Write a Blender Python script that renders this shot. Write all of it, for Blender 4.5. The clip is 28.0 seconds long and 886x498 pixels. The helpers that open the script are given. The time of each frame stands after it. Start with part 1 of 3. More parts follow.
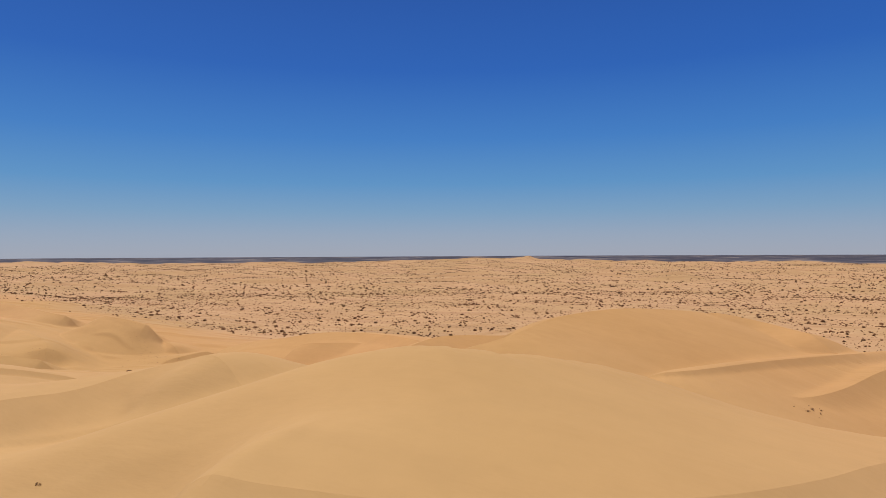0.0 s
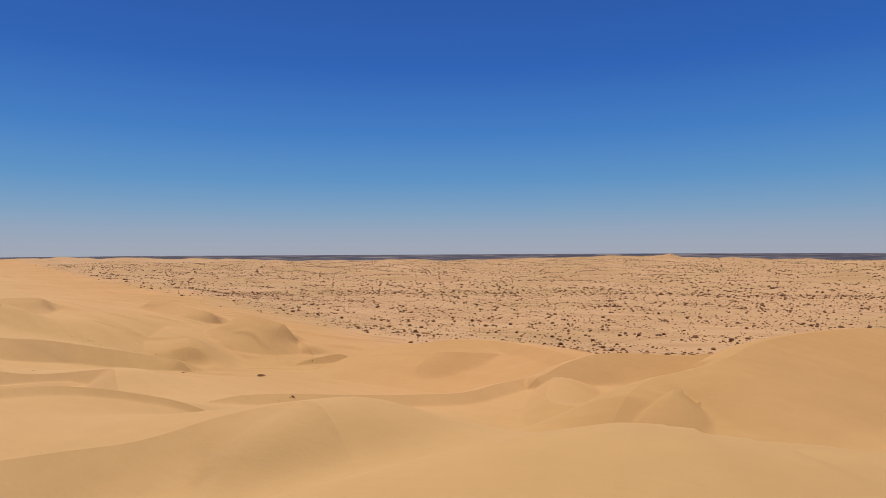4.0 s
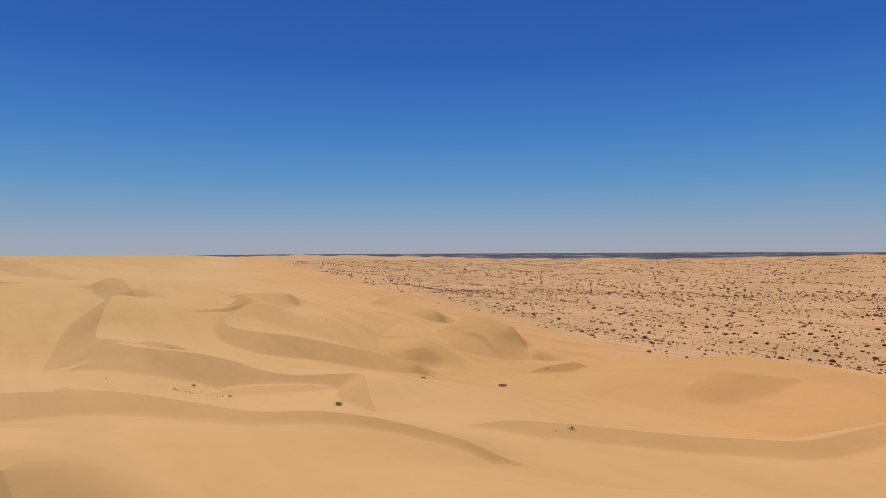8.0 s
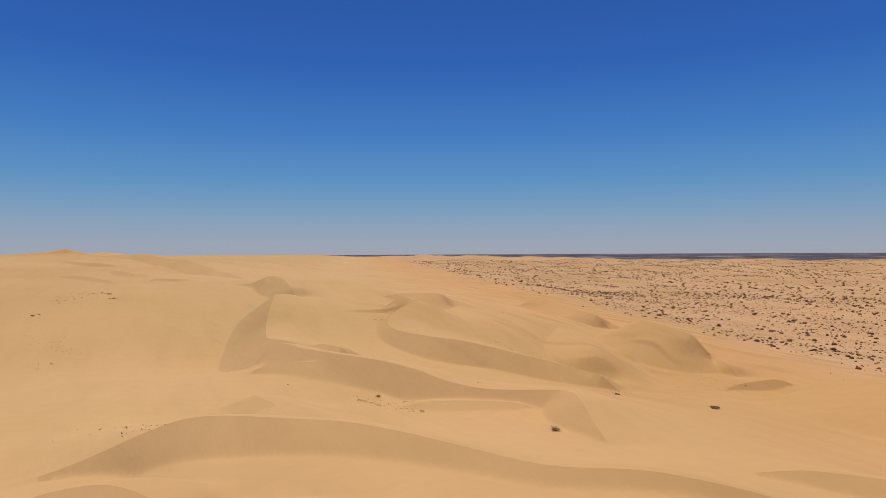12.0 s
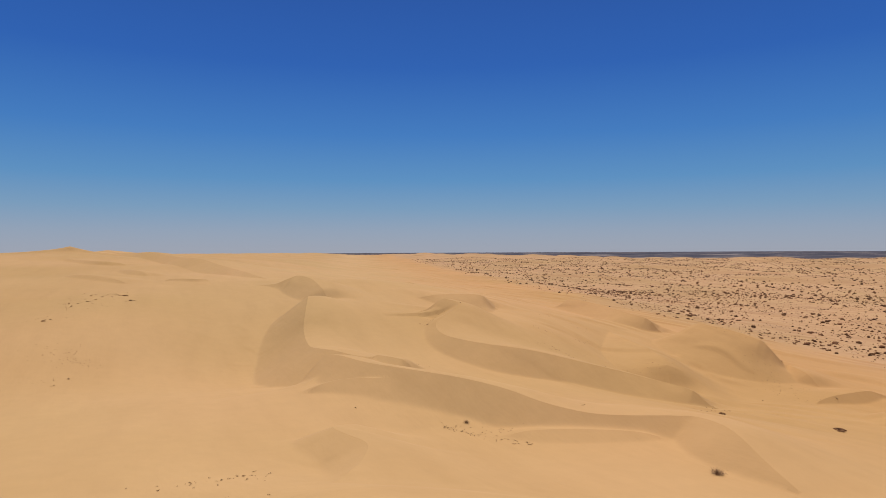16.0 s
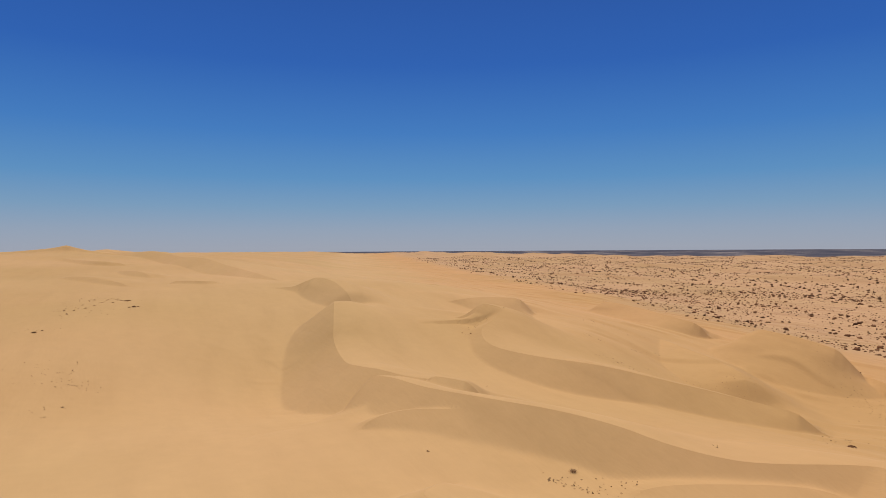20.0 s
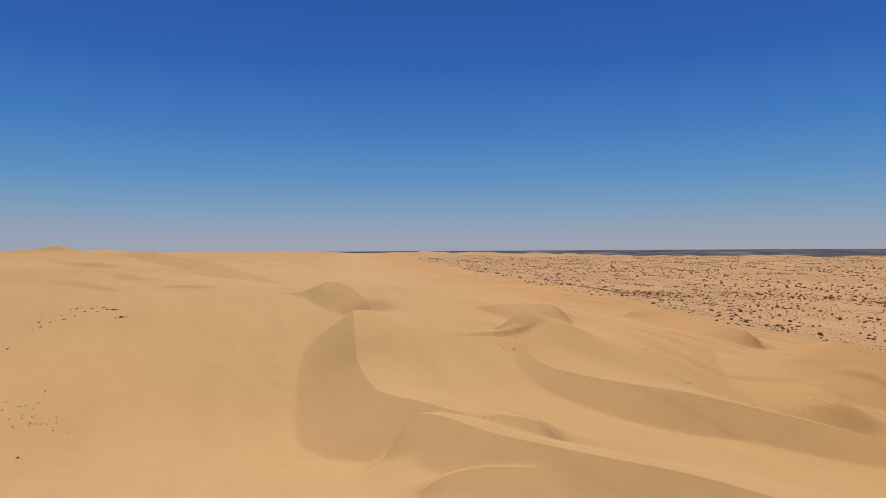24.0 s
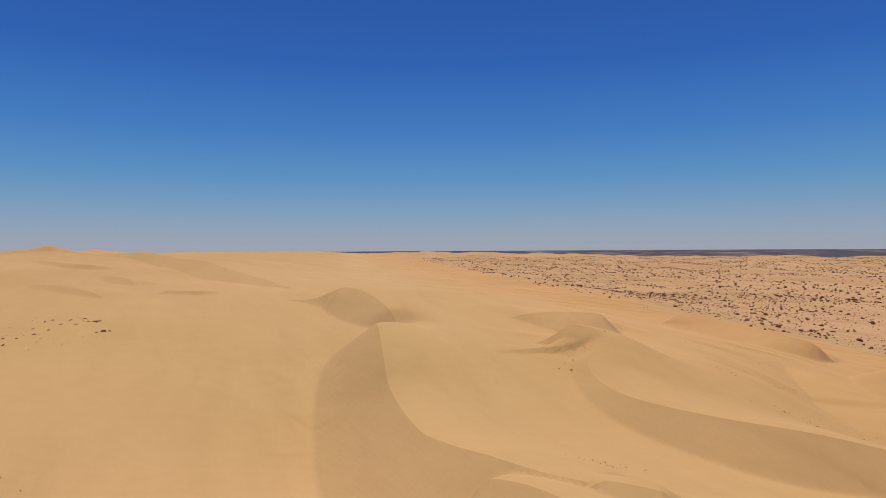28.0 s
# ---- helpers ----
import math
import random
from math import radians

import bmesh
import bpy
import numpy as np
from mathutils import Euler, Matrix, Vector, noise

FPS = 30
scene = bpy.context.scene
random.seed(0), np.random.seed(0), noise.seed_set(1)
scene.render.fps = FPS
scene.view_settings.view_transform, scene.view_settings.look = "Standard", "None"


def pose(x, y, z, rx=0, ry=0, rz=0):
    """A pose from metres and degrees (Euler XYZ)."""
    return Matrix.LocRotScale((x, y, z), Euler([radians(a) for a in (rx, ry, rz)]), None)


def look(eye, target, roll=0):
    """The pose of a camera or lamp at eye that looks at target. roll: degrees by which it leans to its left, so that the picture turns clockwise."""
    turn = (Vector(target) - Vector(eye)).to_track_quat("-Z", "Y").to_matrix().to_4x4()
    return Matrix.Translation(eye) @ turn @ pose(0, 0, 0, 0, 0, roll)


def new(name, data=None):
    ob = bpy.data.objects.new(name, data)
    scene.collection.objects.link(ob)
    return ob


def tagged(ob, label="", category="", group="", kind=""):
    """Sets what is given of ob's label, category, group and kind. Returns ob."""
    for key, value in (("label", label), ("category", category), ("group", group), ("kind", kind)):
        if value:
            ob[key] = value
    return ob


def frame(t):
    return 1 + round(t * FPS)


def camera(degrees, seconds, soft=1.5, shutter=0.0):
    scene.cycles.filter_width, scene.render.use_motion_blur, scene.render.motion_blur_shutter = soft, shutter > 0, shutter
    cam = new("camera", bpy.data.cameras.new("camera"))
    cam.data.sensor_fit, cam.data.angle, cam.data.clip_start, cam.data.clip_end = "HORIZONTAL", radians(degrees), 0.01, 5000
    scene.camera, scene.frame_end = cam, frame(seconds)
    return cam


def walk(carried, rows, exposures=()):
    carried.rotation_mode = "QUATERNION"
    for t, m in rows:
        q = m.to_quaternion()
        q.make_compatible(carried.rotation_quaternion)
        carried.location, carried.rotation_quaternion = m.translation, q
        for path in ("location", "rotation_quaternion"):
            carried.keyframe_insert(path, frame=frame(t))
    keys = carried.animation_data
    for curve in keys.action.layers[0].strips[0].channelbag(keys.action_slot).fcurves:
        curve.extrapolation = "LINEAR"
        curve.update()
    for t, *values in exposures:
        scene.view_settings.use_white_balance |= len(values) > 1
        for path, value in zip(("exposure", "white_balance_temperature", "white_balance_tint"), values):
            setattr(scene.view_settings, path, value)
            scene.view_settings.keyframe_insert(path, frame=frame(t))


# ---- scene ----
cam = camera(70.957, 28.0, soft=0.85)
# seconds, x, y, z, heading, tilt and lean of the drone's camera
FLIGHT = [
    (0, 0.00, -0.00, 14.30, -66.270, 0.364, 0.310),
    (0.5, 2.83, 1.27, 14.37, -65.186, 0.360, 0.301),
    (1, 5.66, 2.59, 14.44, -63.766, 0.358, 0.299),
    (1.5, 8.41, 4.07, 14.51, -62.102, 0.346, 0.304),
    (2, 10.99, 5.78, 14.60, -59.755, 0.331, 0.305),
    (2.5, 13.36, 7.73, 14.69, -58.657, 0.287, 0.298),
    (3, 15.54, 9.82, 14.78, -57.397, 0.258, 0.298),
    (3.5, 17.43, 12.05, 14.84, -55.864, 0.226, 0.302),
    (5.5, 23.40, 23.09, 14.89, -48.503, 0.159, 0.299),
    (6, 24.52, 26.25, 14.89, -46.230, 0.159, 0.288),
    (6.5, 25.32, 29.69, 14.88, -43.852, 0.149, 0.282),
    (7, 25.85, 33.22, 14.85, -41.467, 0.146, 0.282),
    (7.5, 26.10, 36.69, 14.80, -39.038, 0.136, 0.279),
    (8, 26.09, 40.06, 14.75, -35.898, 0.121, 0.285),
    (8.5, 25.89, 43.29, 14.69, -32.826, 0.156, 0.287),
    (9, 25.50, 46.36, 14.62, -29.997, 0.181, 0.288),
    (9.5, 24.98, 49.34, 14.53, -27.374, 0.206, 0.294),
    (10, 24.42, 52.29, 14.43, -26.459, 0.223, 0.286),
    (10.5, 23.78, 55.24, 14.32, -26.029, 0.236, 0.280),
    (11, 23.09, 58.13, 14.22, -25.458, 0.225, 0.281),
    (11.5, 22.36, 61.08, 14.14, -24.967, 0.222, 0.280),
    (12, 21.62, 64.16, 14.10, -24.889, 0.212, 0.263),
    (12.5, 20.84, 67.28, 14.07, -24.907, 0.179, 0.251),
    (14.5, 17.52, 79.68, 13.96, -24.966, 0.116, 0.247),
    (15, 16.71, 82.82, 13.95, -24.974, 0.091, 0.244),
    (15.5, 15.96, 85.94, 13.97, -24.974, 0.065, 0.250),
    (16, 15.29, 89.05, 13.98, -24.980, 0.042, 0.246),
    (16.5, 14.70, 92.16, 13.99, -24.991, 0.022, 0.245),
    (17, 14.18, 95.27, 14.01, -25.010, -0.006, 0.243),
    (17.5, 13.75, 98.42, 14.03, -25.034, -0.020, 0.255),
    (18, 13.44, 101.54, 14.08, -25.072, -0.035, 0.263),
    (18.5, 13.23, 104.66, 14.14, -25.099, -0.041, 0.276),
    (19, 13.12, 107.82, 14.19, -25.128, -0.072, 0.283),
    (19.5, 13.07, 111.05, 14.23, -25.141, -0.085, 0.295),
    (20, 13.08, 114.33, 14.26, -25.179, -0.099, 0.300),
    (20.5, 13.14, 117.62, 14.26, -25.225, -0.130, 0.305),
    (21, 13.27, 120.90, 14.25, -25.290, -0.157, 0.313),
    (21.5, 13.48, 124.15, 14.27, -25.268, -0.157, 0.311),
    (23.5, 14.71, 136.52, 14.50, -25.300, -0.135, 0.309),
    (24, 15.01, 139.65, 14.58, -25.249, -0.126, 0.303),
    (24.5, 15.32, 142.70, 14.65, -25.206, -0.127, 0.297),
    (25, 15.63, 145.78, 14.72, -25.158, -0.122, 0.297),
    (25.5, 15.96, 148.91, 14.77, -25.138, -0.127, 0.294),
    (26, 16.27, 152.02, 14.80, -25.090, -0.129, 0.295),
    (26.5, 16.54, 155.11, 14.82, -25.069, -0.145, 0.295),
    (27, 16.81, 158.23, 14.83, -25.080, -0.138, 0.295),
    (27.5, 17.15, 161.28, 14.85, -25.088, -0.123, 0.290),
    (28, 17.52, 164.31, 14.86, -25.157, -0.122, 0.290),
]
walk(cam, [(t, pose(x, y, z, 90 + tilt, 0, yaw) @ pose(0, 0, 0, 0, 0, -lean)) for t, x, y, z, yaw, tilt, lean in FLIGHT],
     exposures=((0, 0.07), (6, 0.05), (11, 0.01), (28, -0.02)))

# ---- light ----
SUN_HEIGHT, SUN_SIDE = 73.0, 24.0  # degrees above the horizon, degrees clockwise from +y
world = bpy.data.worlds.new("desert_sky")
scene.world = world
world.use_nodes = True
wn, wl = world.node_tree.nodes, world.node_tree.links
sky = wn.new("ShaderNodeTexSky")
sky.sky_type, sky.sun_disc = "NISHITA", False
sky.sun_elevation, sky.sun_rotation = radians(SUN_HEIGHT), radians(SUN_SIDE)
sky.altitude, sky.air_density, sky.dust_density, sky.ozone_density = 300, 1.0, 0.6, 4.0
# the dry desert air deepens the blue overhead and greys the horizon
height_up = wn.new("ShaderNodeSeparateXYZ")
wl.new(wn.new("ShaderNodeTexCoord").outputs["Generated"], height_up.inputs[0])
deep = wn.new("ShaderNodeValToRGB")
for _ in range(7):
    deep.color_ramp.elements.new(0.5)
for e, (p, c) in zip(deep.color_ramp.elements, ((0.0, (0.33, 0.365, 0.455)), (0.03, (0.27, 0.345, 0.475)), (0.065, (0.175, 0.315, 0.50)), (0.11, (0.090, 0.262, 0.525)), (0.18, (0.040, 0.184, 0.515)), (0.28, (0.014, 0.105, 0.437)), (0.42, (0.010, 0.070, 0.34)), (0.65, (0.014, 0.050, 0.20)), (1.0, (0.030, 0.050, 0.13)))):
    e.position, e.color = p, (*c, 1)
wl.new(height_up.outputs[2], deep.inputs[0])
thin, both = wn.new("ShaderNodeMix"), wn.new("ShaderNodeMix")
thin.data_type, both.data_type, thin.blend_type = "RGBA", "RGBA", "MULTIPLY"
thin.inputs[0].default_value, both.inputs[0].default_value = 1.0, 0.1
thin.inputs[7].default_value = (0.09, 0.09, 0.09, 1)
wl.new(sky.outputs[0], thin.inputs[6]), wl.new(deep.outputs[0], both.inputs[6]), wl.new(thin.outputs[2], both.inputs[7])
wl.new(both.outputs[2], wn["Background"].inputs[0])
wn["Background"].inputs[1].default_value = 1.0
sun = new("sun", bpy.data.lights.new("sun", "SUN"))
sun.data.energy, sun.data.angle, sun.data.color = 5.12, radians(0.53), (1.0, 0.975, 0.945)
_a, _e = radians(SUN_SIDE), radians(SUN_HEIGHT)
sun.matrix_world = look((0, 0, 300), (-math.sin(_a) * math.cos(_e), -math.cos(_a) * math.cos(_e), 300 - math.sin(_e)))
scene.view_settings.exposure = 0.0


# ---- materials ----
def material(name, rough=0.9):
    m = bpy.data.materials.new(name)
    m.use_nodes = True
    b = m.node_tree.nodes["Principled BSDF"]
    b.inputs["Roughness"].default_value = rough
    b.inputs["Specular IOR Level"].default_value = 0.2
    return m, m.node_tree.nodes, m.node_tree.links, b


def noise_node(nodes, links, coord, scale, detail=4.0, rough=0.55, stretch=None):
    n = nodes.new("ShaderNodeTexNoise")
    n.inputs["Scale"].default_value, n.inputs["Detail"].default_value, n.inputs["Roughness"].default_value = scale, detail, rough
    if stretch:
        mp = nodes.new("ShaderNodeMapping")
        mp.inputs["Scale"].default_value, mp.inputs["Rotation"].default_value = stretch[:3], (0, 0, radians(stretch[3]))
        links.new(coord, mp.inputs[0])
        coord = mp.outputs[0]
    links.new(coord, n.inputs["Vector"])
    return n.outputs[0]


def ramp(nodes, links, fac, stops):
    r = nodes.new("ShaderNodeValToRGB")
    while len(r.color_ramp.elements) < len(stops):
        r.color_ramp.elements.new(0.5)
    for e, (p, c) in zip(r.color_ramp.elements, stops):
        e.position, e.color = p, (*c, 1)
    links.new(fac, r.inputs[0])
    return r.outputs[0]


def blend(nodes, links, fac, a, b, mode="MIX"):
    m = nodes.new("ShaderNodeMix")
    m.data_type, m.blend_type = "RGBA", mode
    for key, v in ((0, fac), (6, a), (7, b)):
        if isinstance(v, (int, float)):
            m.inputs[key].default_value = v
        elif isinstance(v, tuple):
            m.inputs[key].default_value = (*v, 1)
        else:
            links.new(v, m.inputs[key])
    return m.outputs[2]


def sand_material():
    m, n, l, b = material("dune_sand", 0.95)
    geo = n.new("ShaderNodeNewGeometry").outputs["Position"]
    broad = noise_node(n, l, geo, 0.018, 5)
    fine = noise_node(n, l, geo, 0.35, 6, 0.65)
    col = ramp(n, l, broad, [(0.3, (0.408, 0.241, 0.099)), (0.7, (0.434, 0.261, 0.113))])
    # the valley's sand is older, pinker and streaked along the wind
    axis = n.new("ShaderNodeVectorMath")
    axis.operation = "DOT_PRODUCT"
    axis.inputs[1].default_value = (0.957, -0.29, 0)
    l.new(geo, axis.inputs[0])
    wander = noise_node(n, l, geo, 0.012, 4)
    add = n.new("ShaderNodeMath")
    add.operation, add.inputs[1].default_value = "MULTIPLY_ADD", 110.0
    l.new(wander, add.inputs[0]), l.new(axis.outputs["Value"], add.inputs[2])
    into = n.new("ShaderNodeMapRange")
    into.inputs["From Min"].default_value, into.inputs["From Max"].default_value = 225.0, 285.0
    l.new(add.outputs[0], into.inputs["Value"])
    # ridge to valley, slowly pale to rust: lens edge falloff put into the colour
    turn = n.new("ShaderNodeMapRange")
    turn.inputs["From Min"].default_value, turn.inputs["From Max"].default_value = 10.0, 190.0
    l.new(add.outputs[0], turn.inputs["Value"])
    col = blend(n, l, turn.outputs[0], col, blend(n, l, 1.0, col, (0.965, 0.852, 0.745), "MULTIPLY"))
    # western sand dimmed in its colour, in place of the lens's left-edge falloff
    west_falloff = n.new("ShaderNodeMapRange")
    west_falloff.inputs["From Min"].default_value, west_falloff.inputs["From Max"].default_value = 45.0, -60.0
    l.new(add.outputs[0], west_falloff.inputs["Value"])
    col = blend(n, l, west_falloff.outputs[0], col, blend(n, l, 1.0, col, (0.91, 0.882, 0.82), "MULTIPLY"))
    streak = noise_node(n, l, geo, 0.05, 7, 0.7, (1.0, 0.22, 1.0, 17))
    old = ramp(n, l, streak, [(0.30, (0.31, 0.171, 0.081)), (0.5, (0.376, 0.213, 0.097)), (0.7, (0.413, 0.242, 0.113))])
    col = blend(n, l, into.outputs[0], col, old)
    # wind streaks and patches of coarser grain
    wind = noise_node(n, l, geo, 0.16, 6, 0.6, (1.0, 0.16, 1.0, 62))
    col = blend(n, l, 1.0, col, ramp(n, l, wind, [(0.32, (0.965, 0.96, 0.95)), (0.5, (1.0, 1.0, 1.0)), (0.68, (1.025, 1.03, 1.03))]), "MULTIPLY")
    coarse = noise_node(n, l, geo, 0.007, 3, 0.5)
    col = blend(n, l, 1.0, col, ramp(n, l, coarse, [(0.38, (0.94, 0.955, 0.90)), (0.62, (1.03, 1.015, 1.03))]), "MULTIPLY")
    grain = ramp(n, l, fine, [(0.3, (0.97, 0.97, 0.965)), (0.7, (1.02, 1.02, 1.02))])
    col = blend(n, l, 1.0, col, grain, "MULTIPLY")
    l.new(col, b.inputs["Base Color"])
    # ripples a hand wide and low swells
    ripple = noise_node(n, l, geo, 1.6, 3, 0.5, (1.0, 0.2, 1.0, -28))
    swell = noise_node(n, l, geo, 0.22, 5, 0.6, (1.0, 0.35, 1.0, 62))
    rise = n.new("ShaderNodeMath")
    rise.operation, rise.inputs[1].default_value = "MULTIPLY_ADD", 6.0
    l.new(swell, rise.inputs[0]), l.new(ripple, rise.inputs[2])
    bump = n.new("ShaderNodeBump")
    bump.inputs["Strength"].default_value, bump.inputs["Distance"].default_value = 0.32, 0.06
    l.new(rise.outputs[0], bump.inputs["Height"]), l.new(bump.outputs[0], b.inputs["Normal"])
    return m


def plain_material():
    m, n, l, b = material("hazed_scrub_plain", 0.95)
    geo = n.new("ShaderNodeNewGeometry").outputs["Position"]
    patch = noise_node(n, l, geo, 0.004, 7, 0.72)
    # mauve cast of the distance haze mixed into the dark scrub's base colour
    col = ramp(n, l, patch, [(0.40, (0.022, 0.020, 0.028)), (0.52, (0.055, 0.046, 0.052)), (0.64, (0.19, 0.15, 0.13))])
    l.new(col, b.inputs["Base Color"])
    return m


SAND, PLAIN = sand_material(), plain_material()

# ---- the lie of the land ----
# spot heights of the hollows and slopes between the dunes, area by area: x, y, z
START = [(97, 31, -8.4), (104, 30, -9.8), (78, 31, -4.6), (94, 38, -6.6), (34, 52, -4.4), (38, 41, -3.4), (30, 37, -2.8), (45, 44, -3), (54, 36, -1), (46, 20, 2.4), (40, 14, 2), (0, 40, -5), (5, 0, -5), (20, -20, -5), (-30, -30, -5), (60, -60, -6), (-60, 40, -5), (80, 50, -7), (60, 86, -5.4), (52, 90, -4.6), (70, 70, -6)]
HOLLOW = [(97, -11, -13), (84, -9, -9.8), (74, -9, -8), (66, -8, -5.4), (59, -7, -3.2), (100, -16, -13.4), (108, 4, -10), (118, -10, -11), (98, 9, -8.6), (132, -22, -11), (106, -8, -12.4), (106, -22, -13), (97, -3, -11.4), (114, -27, -12.5), (180, -60, -18), (90, 0, -8.6)]
BOWL = [(92, 100, -12.6), (97, 95, -13.6), (108, 92, -15.6), (118, 84, -16), (155, 117, -23), (132, 55, -12.5), (141, 60, -13.2), (150, 57, -13.2), (160, 112, -23), (164, 103, -22.4), (150, 100, -21.6), (103, 56, -14), (107, 64, -14.5), (120, 84, -18.5)]
SHELF = [(26, 113, -3.8), (31, 108.5, -3.2), (38, 103.5, -2.8), (44, 99, -3.2), (29, 98, 0.2), (34, 95.5, 0.2), (42, 93, -1.4), (18, 116, -4), (12, 104, -2.6), (30, 85, -0.8), (20, 88, -2), (35, 122, -5), (10, 125, -5), (50, 78, -4)]
MIDDLE = [(78, 144, -13.6), (62, 181, -14.5), (86, 180, -13.8), (46, 191, -13.1), (128, 186, -22.4), (140, 169, -22.8), (91, 217, -16.2), (0, 160, -8), (25, 160, -9.5), (60, 150, -13), (40, 215, -12.5)]
BEYOND = [(153, 238, -25.4), (180, 220, -28), (204, 234, -27), (200, 205, -30), (247, 189, -31), (0, 233, -11.8), (30, 222, -15.2), (53.5, 296, -7.6), (48, 282, -11.4), (42, 270, -14.8), (36.5, 254, -18.2), (36, 238, -18.4), (22, 250, -13.5), (25, 275, -9), (9, 306, -1.5), (-10, 279, -4),
          (60, 300, -3.6), (80, 300, -4), (113, 323, -4), (118, 296, -9.5), (105, 290, -8.2), (122, 280, -9), (81, 256, -12), (78, 246, -13), (76.5, 239, -13), (86, 266, -9.4), (68, 250, -11.5), (66, 268, -7.5), (92, 272, -7), (110, 245, -12), (198, 329, -17), (187, 281, -19), (160, 300, -12)]
OUTER = [(330, 236, -38.6), (368, 175, -44), (437, 130, -44), (364, 346, -41), (-43, 620, 11), (-60, 420, 3), (60, 450, 1), (-150, 250, -3), (-120, 60, -5), (120, 520, -2), (300, -60, -32), (260, 60, -28), (220, 130, -27)]


def ease(v, a, b):
    k = np.clip((v - a) / (b - a), 0, 1)
    return k * k * (3 - 2 * k)


def lay(x, y):
    """The broad form: a sand ridge on one side, a scrub valley on the other, a dark plain past the sand."""
    v = (x - 230) * 0.957 - (y - 200) * 0.29
    r = np.hypot(x, y)
    z = 10 - 37 * ease(v, -420, 30) - 16 * ease(v, -20, 190)
    z = z - 16 * ease(r, 700, 2400) * (1 - ease(v, -100, 250))
    return z + ((20 - 8 * ease(np.degrees(np.arctan2(x, y)), 62, 88)) * ease(r, 900, 2600) + 11 * ease(r, 2600, 4300)) * ease(v, -350, 150)


def sand_edge(x, y):
    """How far off the sand ends: nearer in the east, far off along the ridge."""
    side = np.degrees(np.arctan2(x, y))
    return 2520 + 1700 * (1 - ease(side, 12, 48)) + 110 * wave(x, y, 21, 900)


def wave(x, y, seed, size):
    """Smooth noise from a few crossing waves."""
    rng = np.random.default_rng(seed)
    z = np.zeros_like(x)
    for k in range(7):
        a, f, p = rng.uniform(0, math.tau), rng.uniform(0.7, 1.6) / size, rng.uniform(0, math.tau)
        z += np.sin((x * math.cos(a) + y * math.sin(a)) * f * math.tau + p)
    return z / 7


SPOTS = np.array(START + HOLLOW + BOWL + SHELF + MIDDLE + BEYOND + OUTER, dtype=float)


def bell(x, y, spread):
    return np.exp(-((x[:, None] - SPOTS[:, 0]) ** 2 + (y[:, None] - SPOTS[:, 1]) ** 2) / (2 * spread ** 2))


SX, SY = SPOTS[:, 0], SPOTS[:, 1]
LEFT = SPOTS[:, 2] - lay(SX, SY)
WIDE = np.linalg.solve(bell(SX, SY, 110) + 0.4 * np.eye(len(SX)), LEFT)
LEFT = LEFT - bell(SX, SY, 110) @ WIDE
CLOSE = np.linalg.solve(bell(SX, SY, 30) + 0.05 * np.eye(len(SX)), LEFT)


def floor_height(x, y):
    """The land without its dunes."""
    z = lay(x, y)
    near = np.hypot(x - 100, y - 200) < 800
    z[near] += bell(x[near], y[near], 110) @ WIDE + bell(x[near], y[near], 30) @ CLOSE
    return z


# each dune: its crest from end to end (x, y, z), the face to its right-hand side is the slip face; slope of the windward side
DUNES = []


def dune(crest, back=30.0, slip=0.6, rise=0.0, rise_at=28.0, soft=0.35, taper=7.0, drop=99.0, apron=0.06):
    """back: how far the windward side runs out; rise: how much higher its top stands than the brink, at rise_at metres behind it;
    drop: the height of the slip face, at whose foot an apron of that slope begins; taper: how soon the crest dies out, at both ends or (start, end)."""
    p = np.array(crest, dtype=float)
    q = np.vstack([2 * p[0] - p[1], p, 2 * p[-1] - p[-2]])
    out = []
    for i in range(1, len(q) - 2):
        for u in np.linspace(0, 1, 6, endpoint=False):
            a, b, c, d = q[i - 1], q[i], q[i + 1], q[i + 2]
            out.append(0.5 * (2 * b + (c - a) * u + (2 * a - 5 * b + 4 * c - d) * u * u + (3 * b - a - 3 * c + d) * u ** 3))
    out = np.array(out + [p[-1]])
    h = np.maximum(out[:, 2] - floor_height(out[:, 0], out[:, 1]), 0.05)
    run = np.concatenate([[0], np.cumsum(np.hypot(*np.diff(out[:, :2], axis=0).T))])
    first, last = taper if isinstance(taper, tuple) else (taper, taper)
    h = h * ease(run, -0.01, first) * ease(run[-1] - run, -0.01, last)
    back, drop, rise = (np.interp(run / run[-1], np.linspace(0, 1, len(v) if isinstance(v, tuple) else 2), v if isinstance(v, tuple) else (v, v)) for v in (back, drop, rise))
    DUNES.append((out, h, back, slip, rise, rise_at, soft, drop, apron))


# round the start
dune([(22, 31, 1.4), (23.6, 25.4, 3.4), (24, 20, 3.2), (27, 10, 2.6), (34, 0.4, 2.0), (42, -5.5, 1.0), (51, -11, 0), (70, -24, -3), (95, -42, -8)], (64, 60, 50, 30, 22, 22), slip=0.3, rise=(3.4, 3.2, 2.6, 1.6, 0.8, 0.4), rise_at=26, taper=9)
dune([(23.4, 86, -3.7), (39.1, 68.3, -0.7), (45.6, 64.5, -0.5), (51.1, 61.2, 0.8), (53.4, 55.8, 2.2), (51.4, 48.4, 3.8), (48, 41.5, 4.1), (44.8, 36, 3)], 36, slip=0.38, soft=3.0, taper=(14, 18))
dune([(91, 18.4, -4.8), (96.1, 12.9, -4), (99.4, 3.8, -3.4), (119, -8.3, -4.3), (146.9, -24.7, -6.4), (172.9, -38.1, -8.8), (204.1, -52.3, -13.7)], 18, drop=(0.3, 1.4, 2), apron=0.2, taper=(14, 20))
